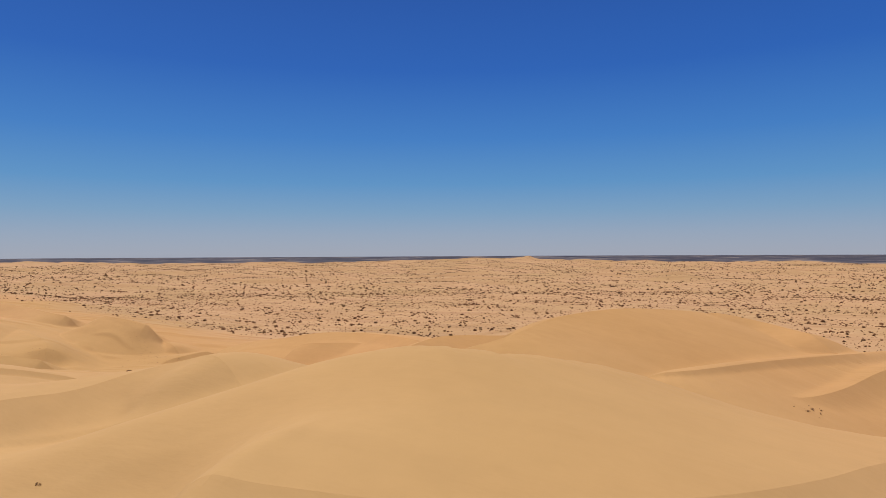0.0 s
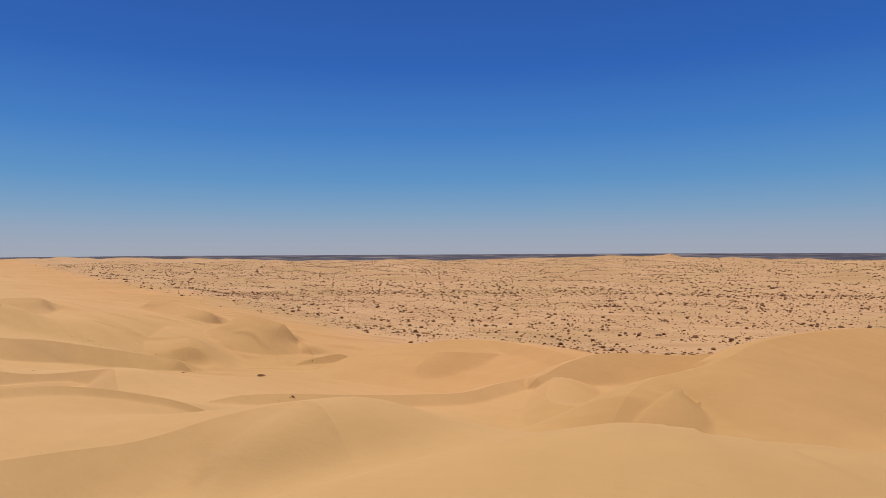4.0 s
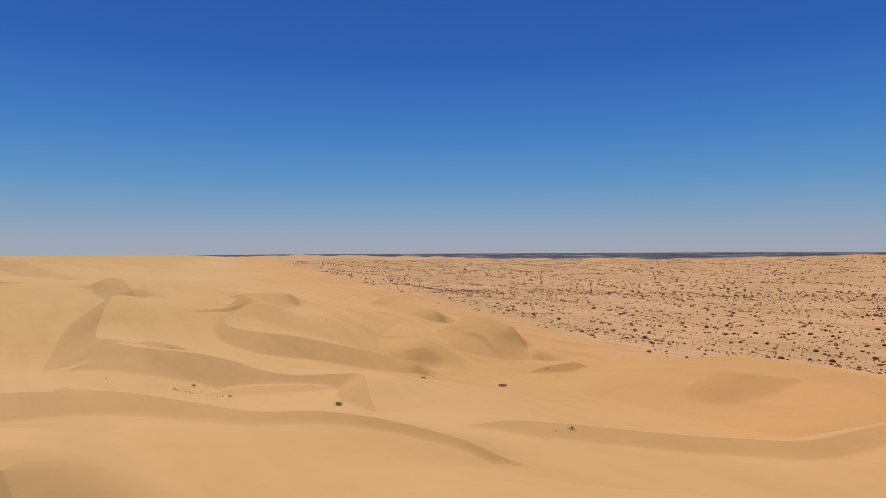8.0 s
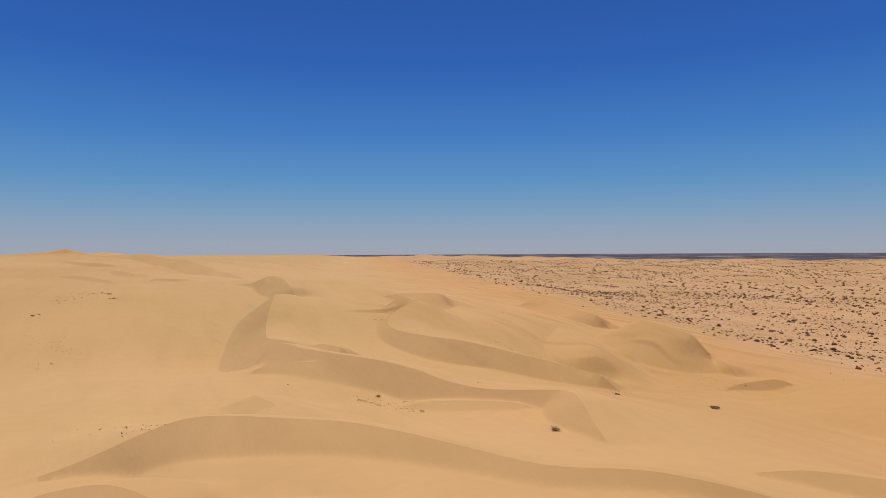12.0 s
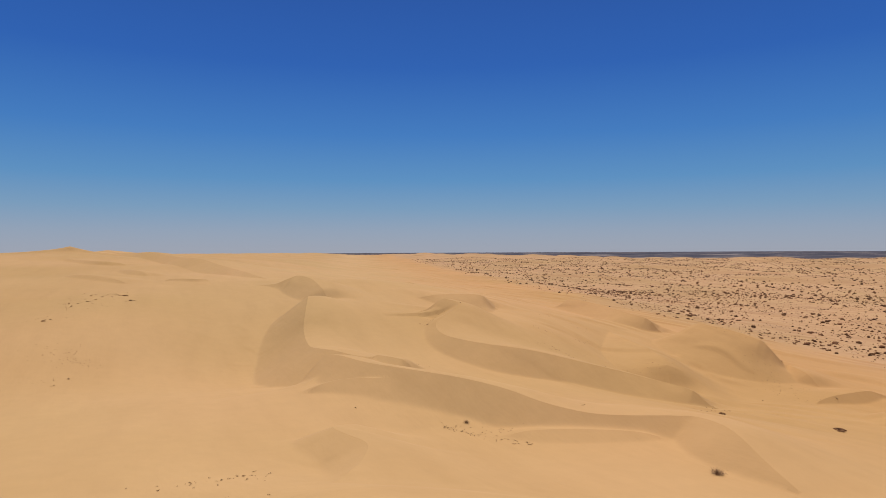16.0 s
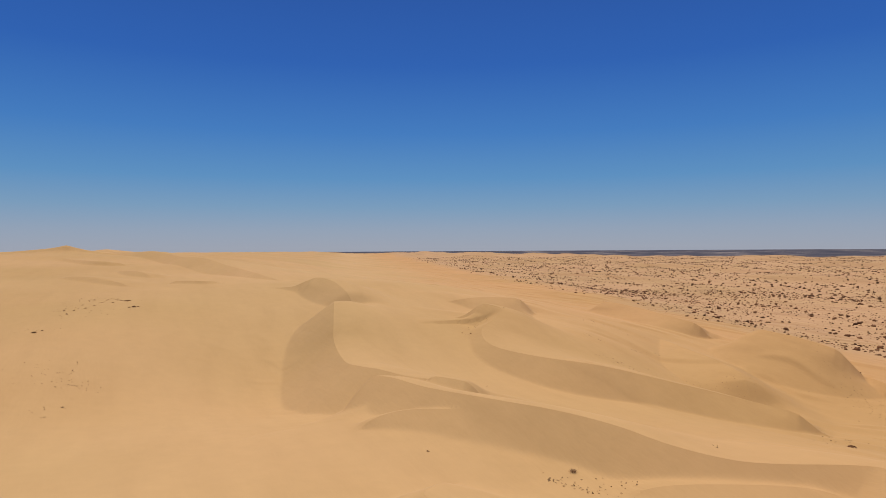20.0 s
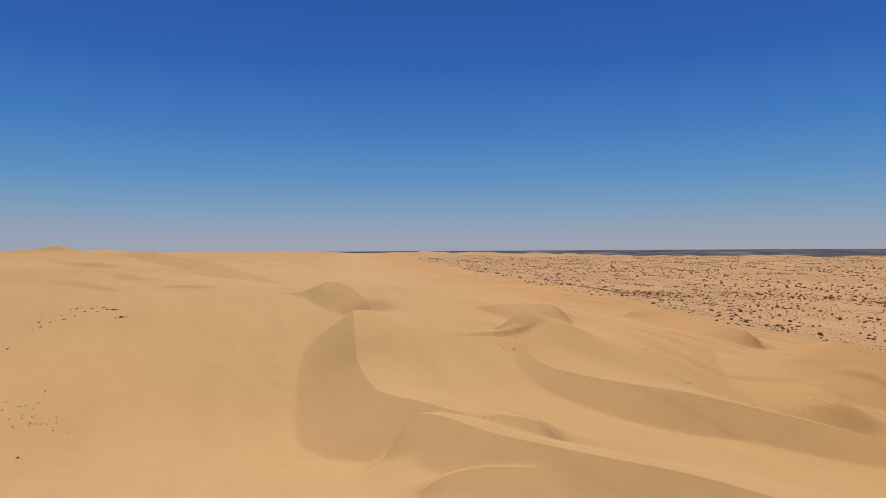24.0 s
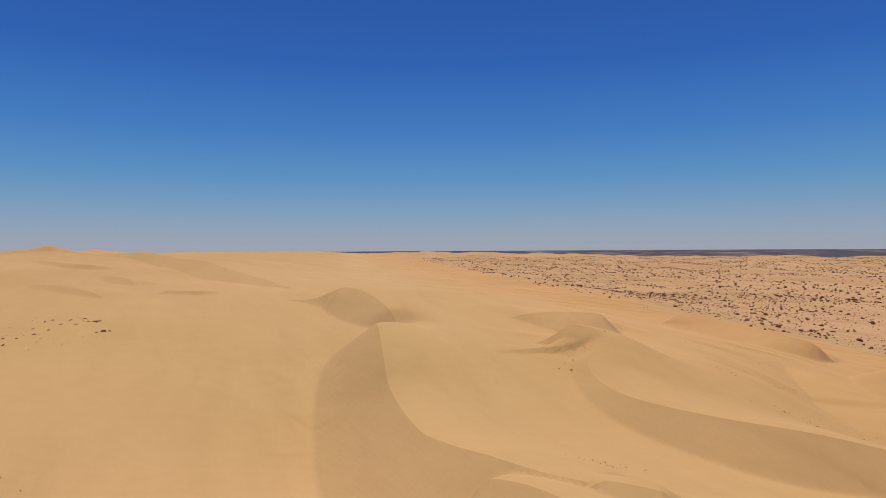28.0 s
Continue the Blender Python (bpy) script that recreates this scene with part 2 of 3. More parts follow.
dune([(104, 8, -7.2), (109.6, 1.6, -7.2), (107.6, -3.3, -7.3), (104.8, -8.5, -7.4), (107, -13, -7.4), (115.7, -18.8, -7.3), (135, -28, -7.2), (160, -42, -8)], 16, slip=0.55)
dune([(90, 44, -6.5), (105.6, 42.5, -3.6), (109.9, 37.5, -2), (112.5, 33.4, -0.4), (125, 30, 1), (138, 21, 1.9), (150, 14, 1.2), (163, 3, -0.5), (174, -8, -4), (184, -20, -9)], 26, slip=0.3, soft=2.5, taper=12)
dune([(157, 8, 0), (163.5, 1, -0.4), (165, -7, -1.8), (159, -15, -3.2), (148, -23, -4.4), (140, -26, -6)], 34, slip=0.4, drop=3.6, taper=(10, 18))
dune([(104, 41, -2.4), (100.8, 36.8, -3), (101.4, 34.6, -4.4), (104.4, 33, -6.6), (108.5, 31.5, -8.8)], 16, slip=0.55, drop=5, taper=(5, 2))
# the bowl and the hill at the valley's edge
dune([(191.4, 190.2, -26), (189.2, 165.2, -19.7), (183, 143.8, -16.2), (186.4, 129.4, -14), (184.8, 108.8, -13.1), (181, 84.5, -13)], 45, slip=0.3, taper=(12, 4))
dune([(190, 122, -14.4), (184, 112, -13), (176, 99, -12), (170, 90, -11.4), (158, 76, -10.6), (150, 70, -10.4)], 45, drop=2.4, apron=0.35)
dune([(174, 133, -19), (170, 127, -16), (170, 120, -15), (173, 112, -15), (176, 103, -15), (175, 95, -15.6), (170, 90, -17.6)], 12, slip=0.55)
dune([(128, 77, -12.3), (134, 72.5, -10.6), (139, 69.5, -8.6), (144.7, 65.5, -7.2), (148, 59.5, -6.8), (149.7, 49.4, -6.6), (153.1, 40.4, -5.9), (157.7, 26.1, -8)], 30, drop=(2, 5, 8, 8, 8), apron=0.05)
dune([(138, 70.5, -10.4), (129.9, 68.4, -10.2), (117.4, 63.3, -10.4), (111.3, 58.1, -9.9), (110.3, 52.2, -9.2), (120, 48.2, -9.4), (134.7, 46, -10.4), (148.4, 44.8, -11.2)], 17, slip=0.5)
# the long middle dunes
dune([(7, 125, -5.4), (14, 128, -3.6), (20.4, 128.4, -2), (26, 125, -0.9), (31.7, 119, -0.3), (35.8, 114.6, -0), (39.7, 110.9, -0.4), (43.6, 107.2, -1.1), (47.1, 101.3, -1.2), (53.9, 97.3, -1.5), (62.4, 92.6, -3.7), (72.7, 86.2, -7.8)], 38, drop=(3.3, 3.4, 2.5, 1.3, 1, 0.8), taper=(20, 9))
dune([(10, 111, -4.1), (13.6, 110.7, -1.6), (17.5, 108.7, -0.4), (20, 105.4, 0.2), (22.5, 102.1, -0.4), (25.7, 99.5, -2.6)], 12, slip=0.45, taper=5)
dune([(21, 105.9, -4.2), (23.4, 100.5, -0.5), (25.5, 94.4, 2.2), (25.6, 84.5, 3.6), (28.8, 74, 2.6)], 14, slip=0.4, taper=(7, 9))
dune([(83.9, 117.7, -11.6), (90.7, 111, -11.4), (95.3, 104.6, -11.2), (100.5, 98.7, -11.6), (106, 92.4, -11.9), (112.1, 86.8, -12.2), (118, 81.1, -12.2), (126.1, 78.1, -11.6), (135.9, 77.4, -12.1), (150.1, 74.5, -12.1)], 17, slip=0.55, drop=1.9, taper=(9, 7))
dune([(43.6, 223.3, -10.7), (47.2, 220.2, -8.7), (49.7, 214.3, -7.7), (52.4, 204, -7.7), (58.5, 193.2, -7.9), (64.5, 186.3, -8.6), (69.2, 179.8, -9.6), (72.2, 173.1, -10.7), (76.2, 167.8, -11.5), (80.5, 164.5, -11.7), (87.4, 160, -11.5), (88.5, 155.8, -11), (85.2, 147.8, -10.4), (81.6, 139.4, -12), (78.2, 130.1, -13.7)], 22, drop=4.2)
dune([(54, 217.4, -8.9), (47, 213, -10.5), (41, 208, -12), (35, 202, -13.6)], 9, slip=0.3, taper=(3, 9))
dune([(36, 196, -12.4), (41, 199.5, -10.6), (46.5, 200, -9.7), (52.5, 196.6, -9.4), (60.5, 189, -9.7), (66, 182, -11), (69, 177, -12.8)], 6, slip=0.42)
dune([(60, 170, -13.9), (64.6, 169, -13.4), (71.2, 165.7, -13), (80.5, 160.4, -13.2), (85, 155, -14.2)], 8, slip=0.3)
dune([(51.4, 215.2, -7.8), (56.3, 213.4, -7.9), (60.7, 210.7, -8.5), (64.7, 207.7, -9.7), (67.1, 205.2, -11.9)], 22, slip=0.45, drop=1.5, apron=0.03)
dune([(97, 286, -3), (102, 281, -2.4), (104.6, 276.5, -2.7), (105.5, 271, -3.6), (101, 266.5, -5.4), (94, 261.5, -7.2), (89.2, 252, -8.9), (88.9, 242.5, -9.9), (93.7, 230.5, -10.6), (98.9, 222.6, -11.1), (108, 218.2, -13.2), (118.7, 209.4, -16.1), (126, 200.4, -18.6), (131.9, 190.9, -20)], 26, slip=0.55, drop=(1.6, 3, 5, 6, 7, 7, 7), taper=(11, 7))
dune([(67, 308, -1.4), (63.4, 298, -0.9), (60.2, 287.5, -0.6), (55.1, 269.5, -4.8), (52.5, 259.4, -8), (49.7, 241.3, -9.3), (49.9, 231.7, -8.8), (51.6, 225.1, -8.4), (54.6, 219.1, -8.8), (58, 213, -8.7)], 26, slip=0.56, taper=(24, 2))
dune([(46, 349, 0.4), (57, 335, 0.9), (62.1, 331.5, 2.9), (65.5, 328.4, 4.2), (68.4, 318.2, 3.2), (69.3, 307.2, 0.6), (70.1, 297.8, -2.1)], 24, slip=0.4, drop=6, taper=(22, 9))
dune([(47, 180, -12.6), (41, 174, -10.6), (36.4, 168.5, -9), (36.6, 163.5, -8.6), (37.6, 158, -8.4), (35, 152, -8.2), (31, 147, -7.9), (27, 143, -7.6)], 20, slip=0.46, drop=2.4, soft=1.0, taper=(9, 9))
# small slip faces towards the valley
dune([(201.7, 273.6, -13.2), (200.2, 252.2, -14.7), (201.9, 237.3, -16.9), (206.5, 230.1, -20.2), (208.3, 231.8, -23), (207.1, 234.8, -26.4)], 26, slip=0.38, taper=14)
dune([(211.3, 236, -25.5), (205.6, 225.1, -25.2), (202, 216.3, -26.6), (200.6, 210.8, -29.7)], 18, taper=9)
dune([(173.2, 199.7, -30), (183, 200.8, -28), (193.5, 200.6, -27.4), (203.6, 198.2, -27.2), (208.2, 191.1, -28.4)], 18, taper=12)
dune([(174.6, 281.8, -17.5), (162.5, 251.3, -18.4), (155.8, 234, -19), (148.4, 222.4, -21.1), (144.4, 216.9, -24.7)], 22, slip=0.4, taper=12)
dune([(202.9, 352.7, -11.4), (205.5, 328.9, -12), (201.2, 299.4, -13.8), (207.5, 284.8, -17)], 24)
dune([(104, 348, -5), (113.7, 353, -3), (118, 344, -4)], 14)
dune([(118, 368.6, -2.7), (127.5, 366.1, -1.7), (120, 337.7, -3.2), (114.6, 325.3, -3.9)], 14, slip=0.4)
dune([(106, 318, -6), (118.4, 315, -4), (130, 306, -3.8), (138, 301, -5.5)], 24, slip=0.32)
# the high ridge behind
dune([(-60, 760, 9), (0, 650, 13), (30, 560, 10), (46, 470, 7), (54, 400, 4), (60, 372, 1.6), (68, 352, 0.4)], 70, slip=0.4)
dune([(-40, 566, 9.6), (-25.8, 531, 8.9), (-12, 502, 8.0), (-4, 499, 7.0), (4, 505, 5.5)], 22, taper=8)
dune([(-1, 452, 4.4), (3, 436, 5.0), (8.5, 417, 5.0), (13.5, 399, 3.1)], 14, slip=0.45, taper=6)
dune([(19, 372, 2.0), (22.5, 366, 2.4), (26, 361, 2.6), (29.8, 358, 2.5), (34, 360.5, 2.2), (37, 366, 1.6)], 12, slip=0.5, drop=0.9, taper=5)
dune([(-22, 417, 3.5), (-12, 399, 3.7), (-4, 383, 3.2), (7, 360, 1.5)], 16, slip=0.4, taper=10)
dune([(-110, 660, 10), (-70, 655, 13), (-43, 643, 13.5), (-20, 650, 12), (40, 690, 8)], 80, slip=0.35)


FAR_HILLS = [(-43, 643, 5, 16), (-20, 700, 3, 30), (2330, 664, 28, 62), (2300, 800, 12, 80), (2350, 960, 12, 120), (2380, 380, 12, 110), (2400, 240, 10, 70), (2260, 1150, 6, 140), (1900, 700, 6, 120), (2430, 60, 6, 90), (2350, -120, 8, 120), (1500, 560, 5, 90)]


def small_dunes(x, y, size, tall, turn, seed):
    """Low wandering transverse dunes: long windward backs, short lee sides, broken up in patches."""
    a = math.radians(turn)
    phase = (x * math.cos(a) + y * math.sin(a)) / size + 0.9 * wave(x, y, seed, 4.5 * size) + 0.25 * wave(x, y, seed + 1, 1.7 * size)
    p = phase - np.floor(phase)
    form = np.where(p < 0.16, ease(p, 0, 0.16), 1 - ease(p, 0.1, 1.06))
    return tall * form * ease(wave(x, y, seed + 2, 3 * size), -0.05, 0.3)


def height(x, y):
    x, y = np.asarray(x, dtype=float).ravel(), np.asarray(y, dtype=float).ravel()
    z = floor_height(x, y)
    v = (x - 230) * 0.957 - (y - 200) * 0.29
    r = np.hypot(x, y)
    valley, far = ease(v, 20, 160), ease(r, 500, 1500)
    z += valley * (0.5 * wave(x, y, 3, 60) + (0.8 + 5 * far) * wave(x, y, 5, 210) + (0.6 + 5 * far) * np.abs(wave(x, y, 6, 240)))
    z += (1 - valley) * ease(r, 300, 700) * (3.0 * wave(x, y, 8, 170) + 0.5 * wave(x, y, 9, 60))
    near = ease(v, -150, -95) * (1 - valley) * ease(y, 130, 190)
    z += near * (small_dunes(x, y, 17, 0.6, 14, 61) + small_dunes(x, y, 38, 0.8, 32, 71))
    z += small_dunes(x, y, 5.5, 0.24, 75, 91) * np.exp(-((x - 36) / 12) ** 2 - ((y - 272) / 16) ** 2)
    z += valley * (1 - far) * small_dunes(x, y, 30, 1.1, 20, 81)
    z += valley * ease(r, 700, 1500) * small_dunes(x, y, 170, 7.0, 25, 101)
    relief = np.zeros_like(z)
    for line, tops, back, slip, rise, rise_at, soft, drop, apron in DUNES:
        reach = back.max() + 25
        lo, hi = line.min(0) - reach, line.max(0) + reach
        m = np.nonzero((x > lo[0]) & (x < hi[0]) & (y > lo[1]) & (y < hi[1]))[0]
        px, py = x[m], y[m]
        best = np.full(len(m), 1e18)
        side, top, tail, fall, swell = (np.zeros(len(m)) for _ in range(5))
        weight, wide_top = np.zeros(len(m)), np.zeros(len(m))
        for a, b, ta, tb, run_out, face, lift in zip(line[:-1], line[1:], tops[:-1], tops[1:], back, drop, rise):
            dx, dy = b[0] - a[0], b[1] - a[1]
            k = np.clip(((px - a[0]) * dx + (py - a[1]) * dy) / (dx * dx + dy * dy), 0, 1)
            d2 = (px - a[0] - k * dx) ** 2 + (py - a[1] - k * dy) ** 2
            w = d2 < best
            best[w] = d2[w]
            side[w] = ((dx * (py - a[1]) - dy * (px - a[0])) / (math.hypot(dx, dy) + 1e-9))[w]
            top[w] = (ta + k * (tb - ta))[w]
            tail[w], fall[w], swell[w] = run_out, face, lift
            share = math.hypot(dx, dy) / (d2 + 1) ** 2
            weight += share
            wide_top += share * (ta + k * (tb - ta))
        d = np.sqrt(best)
        # away from the crest the windward side forgets its bends
        k = ease(d, 2, 12) * ease(np.abs(side) / (d + 1e-6), 0.05, 0.95)
        top = top + np.where(side >= 0, k, ease(d, 1, 8) * ease(np.abs(side) / (d + 1e-6), 0.05, 0.95)) * (wide_top / weight - top)
        d = d + k * (side >= 0) * (np.maximum((weight / 1.571) ** (-1 / 3), d) - d)
        behind = top * (1 - ease(d, 0, tail)) + swell * np.minimum(top / 3, 1) * np.exp(-((d - rise_at) / (0.5 * rise_at + 1)) ** 2) * ease(d, 0, rise_at)
        front = np.maximum(top - slip * d, (top - fall - apron * (d - fall / slip)) * (1 - ease(d, 0.3 * reach, 0.9 * reach)))
        form = np.where(side < 0, front, behind)
        near = relief[m]
        k = soft * np.clip(np.minimum(form, near), 0, 1) + 1e-6
        meet = np.maximum(k - np.abs(form - near), 0) / k
        relief[m] = np.maximum(form, near) + meet * meet * k * 0.25
    z += relief
    # single dunes stand on the sand's far edge; past it the ground drops and then climbs to the horizon
    for k, (hx, hy, top, wide) in enumerate(FAR_HILLS):
        z += top * np.exp(-np.hypot(x - hx, y - hy) / wide)
    edge = sand_edge(x, y)
    k = ease(r, edge, edge + 200)
    z = z * (1 - k) + k * (-32 + 20 * ease(r, 2700, 4900))
    return z


def steps(spans):
    """Grid lines: spans of (from, to, spacing) between which the spacing grows."""
    out = []
    for a, b, s0, s1 in spans:
        v = a
        while v < b:
            out.append(v)
            v += s0 + (s1 - s0) * (v - a) / (b - a)
    return out + [spans[-1][1]]


GX = np.array(steps([(-4900, -80, 160, 3), (-80, 0, 3, 0.8), (0, 8, 0.8, 0.5), (8, 135, 0.5, 0.5), (135, 230, 0.5, 0.9), (230, 480, 0.9, 2.4), (480, 4900, 2.5, 60)]))
GY = np.array(steps([(-4900, -80, 160, 3), (-80, -20, 3, 0.8), (-20, 240, 0.5, 0.5), (240, 340, 0.5, 0.9), (340, 700, 0.9, 3), (700, 4900, 3, 60)]))


def build_ground():
    xx, yy = np.meshgrid(GX, GY)
    nx, ny = len(GX), len(GY)
    crest = np.zeros((ny, nx), dtype=bool)
    # grid points beside a crest move onto it, so that the brink is a clean edge
    for line, tops, *_ in DUNES:
        for a, b, ta, tb in zip(line[:-1], line[1:], tops[:-1], tops[1:]):
            if max(ta, tb) < 0.4:
                continue
            i0, i1 = np.searchsorted(GX, (min(a[0], b[0]) - 0.5, max(a[0], b[0]) + 0.5))
            j0, j1 = np.searchsorted(GY, (min(a[1], b[1]) - 0.5, max(a[1], b[1]) + 0.5))
            if i1 - i0 < 1 or j1 - j0 < 1 or i1 >= nx - 1 or j1 >= ny - 1:
                continue
            cell = max(GX[i0 + 1] - GX[i0], GY[j0 + 1] - GY[j0])
            if cell > 1.1:
                continue
            px, py = np.meshgrid(GX[i0:i1], GY[j0:j1])
            dx, dy = b[0] - a[0], b[1] - a[1]
            k = np.clip(((px - a[0]) * dx + (py - a[1]) * dy) / (dx * dx + dy * dy), 0, 1)
            qx, qy = a[0] + k * dx, a[1] + k * dy
            m = (np.hypot(px - qx, py - qy) < 0.5 * cell) & ~crest[j0:j1, i0:i1]
            xx[j0:j1, i0:i1][m], yy[j0:j1, i0:i1][m] = qx[m], qy[m]
            crest[j0:j1, i0:i1] |= m
    zz = height(xx, yy)
    co = np.stack([xx.ravel(), yy.ravel(), zz], 1)
    i = np.arange(nx * (ny - 1)).reshape(ny - 1, nx)[:, :-1].ravel()
    quads = np.stack([i, i + 1, i + nx + 1, i + nx], 1)
    on = crest.ravel()[quads]
    split = on.any(1)
    other = split & on[:, 1] & on[:, 3]
    first = split & ~other
    tris = np.concatenate([quads[first][:, (0, 1, 2)], quads[first][:, (0, 2, 3)], quads[other][:, (0, 1, 3)], quads[other][:, (1, 2, 3)]])
    quads = quads[~split]
    corners = np.concatenate([quads.ravel(), tris.ravel()])
    starts = np.concatenate([np.arange(len(quads)) * 4, quads.size + np.arange(len(tris)) * 3])
    me = bpy.data.meshes.new("ground")
    me.vertices.add(len(co))
    me.vertices.foreach_set("co", co.ravel())
    me.loops.add(len(corners))
    me.loops.foreach_set("vertex_index", corners)
    me.polygons.add(len(starts))
    me.polygons.foreach_set("loop_start", starts)
    me.polygons.foreach_set("use_smooth", np.arange(len(starts)) < len(quads))
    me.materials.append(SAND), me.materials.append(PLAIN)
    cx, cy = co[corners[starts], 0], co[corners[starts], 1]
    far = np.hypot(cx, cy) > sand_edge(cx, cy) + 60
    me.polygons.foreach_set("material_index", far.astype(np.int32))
    me.update(calc_edges=True)
    me.validate()
    return tagged(new("ground", me), "rippled golden desert sand rising in dunes", "ground", kind="structure")


ground = build_ground()


# ---- plants ----
def leaf_material(name, dark, light):
    m, n, l, b = material(name, 0.95)
    b.inputs["Specular IOR Level"].default_value = 0.05
    g = n.new("ShaderNodeNewGeometry")
    col = ramp(n, l, g.outputs["Random Per Island"], [(0.0, dark), (1.0, light)])
    o = n.new("ShaderNodeObjectInfo")
    tone = ramp(n, l, o.outputs["Random"], [(0.0, (0.8, 0.8, 0.8)), (1.0, (1.15, 1.12, 1.05))])
    l.new(blend(n, l, 1.0, col, tone, "MULTIPLY"), b.inputs["Base Color"])
    return m


SHRUB = leaf_material("dry_shrub_leaves", (0.075, 0.033, 0.016), (0.22, 0.10, 0.048))
CLUMP = leaf_material("dry_clump_leaves", (0.13, 0.058, 0.028), (0.33, 0.165, 0.08))
STEM = leaf_material("dry_shrub_stems", (0.19, 0.105, 0.055), (0.38, 0.225, 0.12))
TUFT = leaf_material("dry_tuft_twigs", (0.16, 0.085, 0.042), (0.34, 0.20, 0.10))


def mesh_of(name, verts, faces, mat):
    me = bpy.data.meshes.new(name)
    me.from_pydata(verts, [], faces)
    me.materials.append(mat)
    me.update()
    return me


def twig(verts, faces, rng, base, tip, thick):
    """A tapered three-sided stem with one bend."""
    base, tip = np.array(base, dtype=float), np.array(tip, dtype=float)
    mid = base * 0.5 + tip * 0.5 + rng.normal(0, 0.06, 3) * np.linalg.norm(tip - base)
    k = len(verts)
    for c, r in ((base, thick), (mid, thick * 0.65)):
        for a in (0, 2.1, 4.2):
            verts.append((c[0] + r * math.cos(a), c[1] + r * math.sin(a), c[2]))
    verts.append(tuple(tip))
    for i in range(3):
        j = (i + 1) % 3
        faces.append((k + i, k + j, k + 3 + j, k + 3 + i))
        faces.append((k + 3 + i, k + 3 + j, k + 6))
    return mid


def leaf(verts, faces, rng, at, size):
    a, b = rng.normal(0, 1, 3), rng.normal(0, 1, 3)
    a, b = a / np.linalg.norm(a) * size, b / np.linalg.norm(b) * size * 0.55
    k = len(verts)
    for o in (-a, b, a, -b):
        verts.append(tuple(np.array(at) + o))
    faces.append((k, k + 1, k + 2, k + 3))


def shrub_meshes(seed, stems, leaves, flat=0.55, leafy=0.07, dense=False, thick=0.022):
    """Stems and leaves of a shrub one metre across."""
    rng = np.random.default_rng(seed)
    sv, sf, lv, lf = [], [], [], []
    ends = []
    for i in range(stems):
        a, lean = rng.uniform(0, math.tau), rng.uniform(0.15, 1.0)
        tip = (0.5 * lean * math.cos(a), 0.5 * lean * math.sin(a), flat * rng.uniform(0.55, 1.0) * (1.1 - 0.5 * lean))
        mid = twig(sv, sf, rng, (0.04 * math.cos(a), 0.04 * math.sin(a), -0.12), tip, thick)
        ends += [np.array(tip), mid * 0.4 + np.array(tip) * 0.6]
        for j in range(2):
            t2 = np.array(tip) * 0.75 + rng.normal(0, 0.13, 3)
            t2[2] = max(t2[2], 0.05)
            twig(sv, sf, rng, mid, t2, 0.55 * thick)
            ends.append(t2)
    for i in range(leaves):
        if dense:
            a, up = rng.uniform(0, math.tau), rng.uniform(0.0, 1)
            r = 0.47 * math.sqrt(1 - 0.85 * up * up) * rng.uniform(0.8, 1.05) * (1 + 0.22 * math.sin(2 * a + seed) + 0.12 * math.sin(5 * a))
            at = np.array((r * math.cos(a), r * math.sin(a), flat * 0.85 * up * rng.uniform(0.85, 1.05) + 0.02))
        else:
            at = ends[rng.integers(len(ends))] + rng.normal(0, 0.06, 3)
        at[2] = max(at[2], 0.02)
        leaf(lv, lf, rng, at, leafy * rng.uniform(0.6, 1.3))
    return mesh_of("stems", sv, sf, STEM), mesh_of("leaves", lv, lf, CLUMP) if lv else None


def ground_at(x, y):
    return float(height(np.array([x]), np.array([y]))[0])


SHRUB_KINDS = [shrub_meshes(11, 14, 420, 0.5, 0.075, True), shrub_meshes(12, 14, 460, 0.45, 0.07, True), shrub_meshes(13, 14, 400, 0.55, 0.075, True), shrub_meshes(14, 12, 460, 0.42, 0.075, True)]
TWIGGY = [shrub_meshes(21, 70, 70, 0.62, 0.03, thick=0.011), shrub_meshes(22, 60, 90, 0.55, 0.03, thick=0.011)]


def shrub(x, y, width, kind, label, turn=0.0, group="", name="desert_shrub", squash=1.0):
    ob = new(name)
    ob.empty_display_size = 0.2
    ob.matrix_world = pose(x, y, ground_at(x, y), 0, 0, turn) @ Matrix.Diagonal((width, width, width * squash, 1))
    for nm, me in zip(("stems", "leaves"), kind):
        if me:
            part = new(nm, me)
            part.parent = ob
    return tagged(ob, label, "shrub", group)


# shrubs that stand alone on the sand
LONE = [(77.2, 143.3, 2.3, 0), (60.3, 177.2, 1.5, 0), (120.8, 180.4, 1.2, 1), (95.2, 103.2, 1.1, 0), (206.3, 230.3, 1.1, 0), (188, 200, 1.0, 0), (-0.2, 233.2, 0.7, 0), (106.6, 271.6, 0.7, 0), (90.6, 262.0, 0.6, 1), (28.2, 43.0, 0.3, 0), (40.3, 48.9, 0.25, 1), (102.5, -12.4, 0.9, 0), (101, -11.7, 0.7, 0), (103.4, -13.6, 0.6, 0)]
for i, (x, y, w, k) in enumerate(LONE):
    shrub(x, y, w, TWIGGY[(i + k) % 2] if k == 0 else SHRUB_KINDS[i % 4], "bare brown twiggy shrub on open sand" if k == 0 else "low dark brown desert shrub on open sand", 37 * i, squash=0.62)
for i, (x, y, w) in enumerate([(137.6, 167.0, 2.2), (139.4, 168.2, 1.5), (136.2, 166.0, 1.2)]):
    shrub(x, y, w, SHRUB_KINDS[i], "wide flat dark shrub mound on a sand slope", 50 * i, squash=0.42)

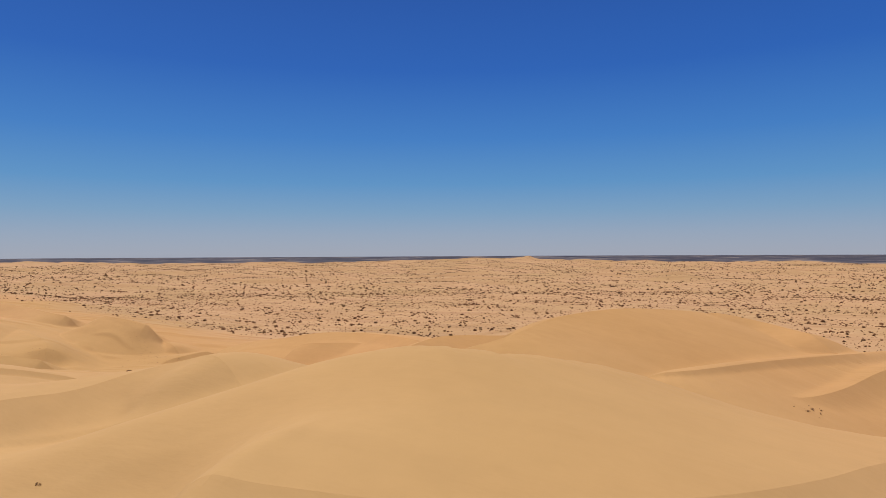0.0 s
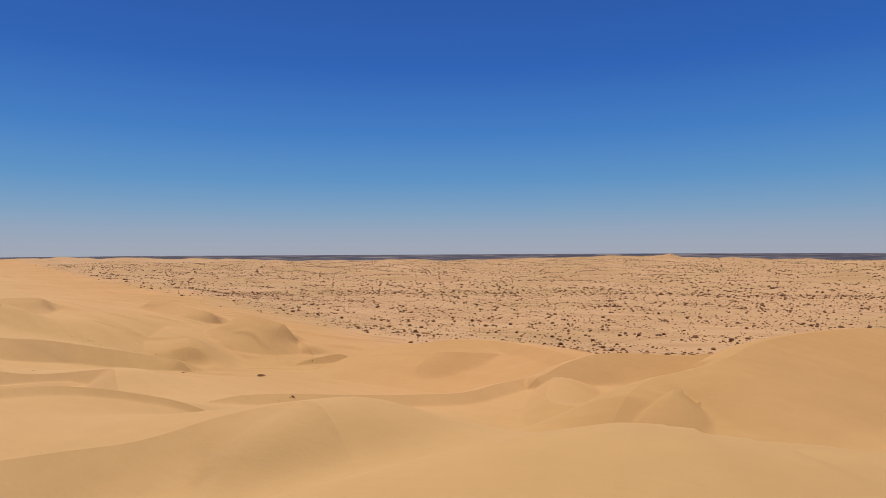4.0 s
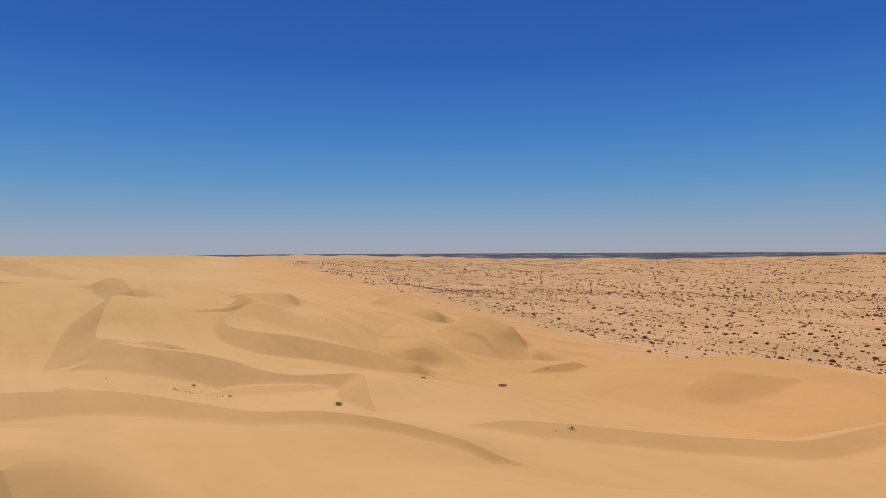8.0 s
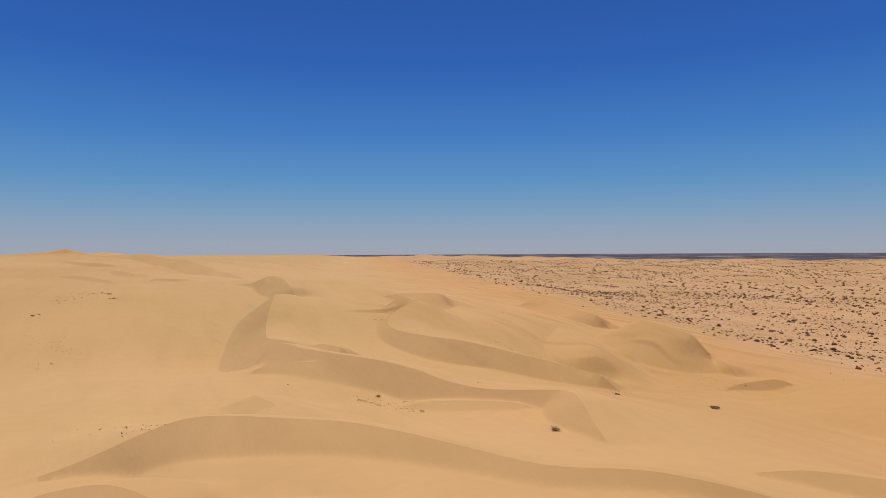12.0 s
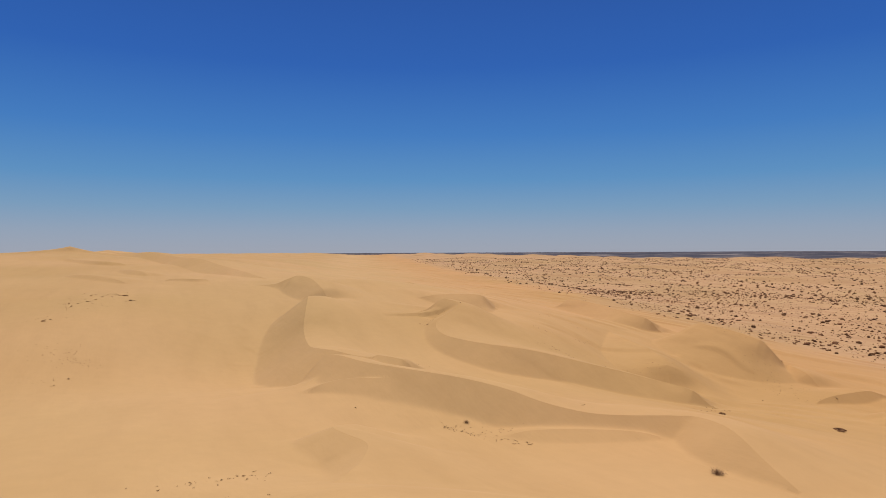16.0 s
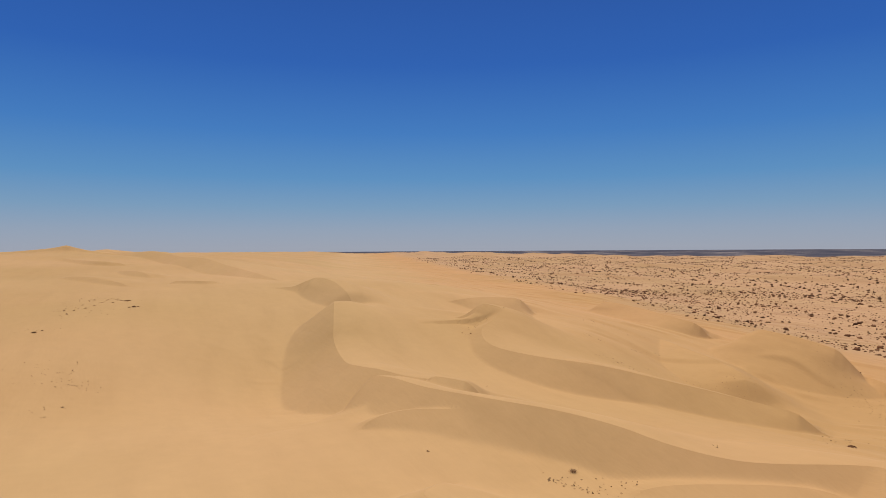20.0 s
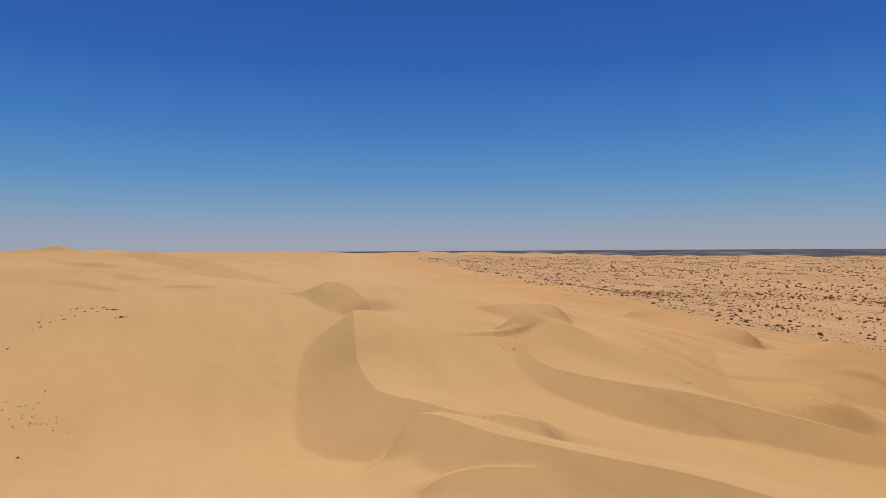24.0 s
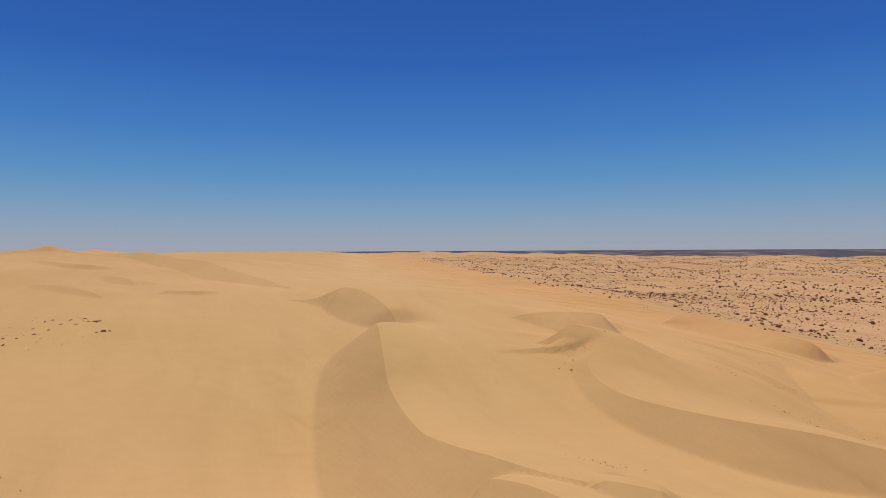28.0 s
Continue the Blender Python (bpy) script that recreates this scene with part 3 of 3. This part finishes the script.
for i, (x, y, w) in enumerate([(8.8, 306.2, 1.16), (7.6, 305, 0.61), (6.5, 317.6, 1.02), (5.2, 318.4, 0.61), (4.1, 322.8, 0.68), (3.2, 315, 0.54), (-2, 323, 0.61), (-3.2, 321.6, 0.54), (-2.8, 304.9, 0.68), (-5.1, 302.1, 0.54), (-6.2, 296.5, 0.61), (-10.4, 277.2, 1.02), (-9, 278.4, 0.54), (9.8, 306.8, 0.6), (7.3, 318.4, 0.7), (0.4, 316, 0.6), (1.6, 321.5, 0.6), (-4, 312, 0.5), (-1, 309, 0.6), (-7.5, 303.5, 0.6)]):
    shrub(x, y, w, SHRUB_KINDS[i % 4], "flat brown clump of dry shrub on the ridge slope", 61 * i, squash=0.6)

# dry tufts and litter scattered in loose lines: from x, y to x, y, spread, count
RIDGE_LITTER = [(55.5, 177.5, 64.5, 164.5, 0.7, 46), (57, 176, 66, 171, 1.2, 16), (-7, 307, 2, 294, 3.5, 24), (-3, 328, 7, 319, 3, 16), (-12, 284, -8, 278, 1.6, 9), (-6, 252, 2, 244, 3, 44),
          (-5, 229, 0, 233, 2, 6), (13, 150, 26, 155, 1.8, 22), (15, 142, 21, 136, 2.0, 8), (138, 237, 151, 222, 2.5, 30), (196, 232, 180, 201, 4, 90), (207, 254, 200, 240, 4, 40)]
SLOPE_LITTER = [(65, 228, 77, 227, 1.2, 12), (131, 264, 133, 259, 0.8, 12), (120, 246, 125, 234, 1.0, 26), (143, 258, 154, 259, 1.5, 14), (117, 181, 133, 190, 2.0, 22), (78.8, 172.2, 80.4, 173.1, 0.3, 3),
          (89, 264, 92, 262, 0.6, 5), (45.3, 187.8, 45.5, 187.8, 0.1, 2), (100, -11.5, 104, -14, 0.8, 8), (27.8, 43, 28.6, 43.4, 0.2, 2), (92, 104, 96, 103, 0.6, 5), (100, 272, 92, 266, 1.0, 8), (150, 290, 165, 270, 3, 14)]


def build_litter():
    rng = np.random.default_rng(77)
    verts, faces = [], []
    for x0, y0, x1, y1, spread, count in RIDGE_LITTER + SLOPE_LITTER:
        count = int(1.5 * count)
        u = rng.uniform(0, 1, count)
        xs, ys = x0 + (x1 - x0) * u + rng.normal(0, spread, count), y0 + (y1 - y0) * u + rng.normal(0, spread, count)
        zs = height(xs, ys)
        for x, y, z in zip(xs, ys, zs):
            s = rng.uniform(0.06, 0.22)
            for k in range(6):
                a = rng.uniform(0, math.tau)
                leaf(verts, faces, rng, (x + 0.5 * s * math.cos(a), y + 0.5 * s * math.sin(a), z + s * rng.uniform(0.1, 0.7)), s * 0.5)
    return tagged(new("dry_tufts", mesh_of("dry_tufts", verts, faces, TUFT)), "small dry tufts and twigs scattered on the sand", "dry tufts", kind="stuff")


build_litter()


# ---- the scrub of the valley ----
def valley_spots(seed, count, near, far, low, high):
    """Plants in loose belts that run along the valley; near and far bound the distance, low and high the way across from the dunes."""
    rng = np.random.default_rng(seed)
    out_x, out_y = [], []
    while sum(map(len, out_x)) < count:
        r, a = np.sqrt(rng.uniform(near ** 2, far ** 2, 6000)), np.radians(rng.uniform(-2, 118, 6000))
        x, y = r * np.sin(a), r * np.cos(a)
        v = (x - 230) * 0.957 - (y - 200) * 0.29
        along = (x - 230) * 0.29 + (y - 200) * 0.957
        belts = 0.35 * wave(v, along * 0.3, 31, 60) + 0.4 * wave(v, along * 0.6, 32, 130)
        keep = (v > low + 22 * wave(x, y, 33, 160)) & (v < high) & (rng.uniform(0, 1, 6000) < np.clip(0.42 + 1.1 * belts, 0.05, 1) * (0.12 + 0.88 * ease(v, low, low + 110)))
        out_x.append(x[keep]), out_y.append(y[keep])
    return np.concatenate(out_x)[:count], np.concatenate(out_y)[:count]


def build_scrub(name, seed, count, near, far, low, high, leaves, small, big, label):
    rng = np.random.default_rng(seed)
    x, y = valley_spots(seed + 1, count, near, far, low, high)
    z = height(x, y)
    size = np.clip(small * np.exp(rng.normal(0, 0.7, count)), 0.3, big)
    # a lumpy low cushion of twigs for each plant
    sides = 7 if leaves > 6 else 5
    turn = np.linspace(0, math.tau, sides, endpoint=False)[None] + rng.uniform(0, math.tau, (count, 1))
    rings = []
    for wide, tall in ((0.46, -0.06), (0.50, 0.20), (0.30, 0.38)):
        r = size[:, None] * wide * rng.uniform(0.72, 1.22, (count, sides))
        rings.append(np.stack([x[:, None] + r * np.cos(turn), y[:, None] + r * np.sin(turn), z[:, None] + size[:, None] * tall * rng.uniform(0.7, 1.25, (count, sides))], 2))
    tip = np.stack([x, y, z + size * rng.uniform(0.36, 0.50, count)], 1)[:, None]
    body = np.concatenate(rings + [tip], 1)
    k, a = np.arange(sides), (np.arange(sides) + 1) % sides
    quads = np.concatenate([np.stack([k + o, a + o, a + o + sides, k + o + sides], 1) for o in (0, sides)])
    caps = np.stack([k + 2 * sides, a + 2 * sides, np.full(sides, 3 * sides)], 1)
    first = (np.arange(count) * (3 * sides + 1))[:, None, None]
    quads, caps = (first + quads[None]).reshape(-1, 4), (first + caps[None]).reshape(-1, 3)
    # loose twig ends that break the outline
    n = count * leaves
    at = np.repeat(np.stack([x, y, z], 1), leaves, 0)
    s = np.repeat(size, leaves)
    a, up = rng.uniform(0, math.tau, n), rng.uniform(0.05, 1, n)
    out = s * 0.52 * np.sqrt(1 - 0.8 * up ** 2)
    at += np.stack([out * np.cos(a), out * np.sin(a), s * 0.44 * up], 1)
    p, q = rng.normal(0, 1, (n, 3)), rng.normal(0, 1, (n, 3))
    p *= (s * 0.12 / np.linalg.norm(p, axis=1))[:, None]
    q *= (s * 0.08 / np.linalg.norm(q, axis=1))[:, None]
    ends = np.stack([at - p, at + q, at + p, at - q], 1).reshape(-1, 3)
    base = body.shape[0] * body.shape[1]
    quads = np.concatenate([quads, base + np.arange(len(ends)).reshape(-1, 4)])
    co = np.concatenate([body.reshape(-1, 3), ends])
    corners = np.concatenate([quads.ravel(), caps.ravel()])
    me = bpy.data.meshes.new(name)
    me.vertices.add(len(co))
    me.vertices.foreach_set("co", co.ravel())
    me.loops.add(len(corners))
    me.loops.foreach_set("vertex_index", corners)
    me.polygons.add(len(quads) + len(caps))
    me.polygons.foreach_set("loop_start", np.concatenate([np.arange(len(quads)) * 4, quads.size + np.arange(len(caps)) * 3]))
    me.materials.append(SHRUB)
    me.update(calc_edges=True)
    return tagged(new(name, me), label, "scrub", kind="stuff")


build_scrub("valley_scrub", 51, 26000, 240, 950, 16, 950, 8, 0.58, 3.2, "dark brown scrub dotting the pale valley sand")
build_scrub("far_scrub", 53, 42000, 850, 2450, 10, 2300, 2, 1.1, 4.2, "far dark scrub in belts across the sand")


def valley_shrubs():
    rng = np.random.default_rng(91)
    x, y = valley_spots(92, 1800, 255, 480, 26, 330)
    order = np.argsort(np.hypot(x - 190, y - 170))[:720:3]
    for i, k in enumerate(order):
        w = float(np.clip(0.85 * math.exp(rng.normal(0, 0.45)), 0.5, 2.8))
        shrub(float(x[k]), float(y[k]), w, SHRUB_KINDS[i % 4], "wide dark brown shrub in the sandy valley" if w > 1.6 else "small dark brown shrub in the sandy valley", float(rng.uniform(0, 360)), "valley shrubs", squash=float(rng.uniform(0.7, 1.0)))


valley_shrubs()
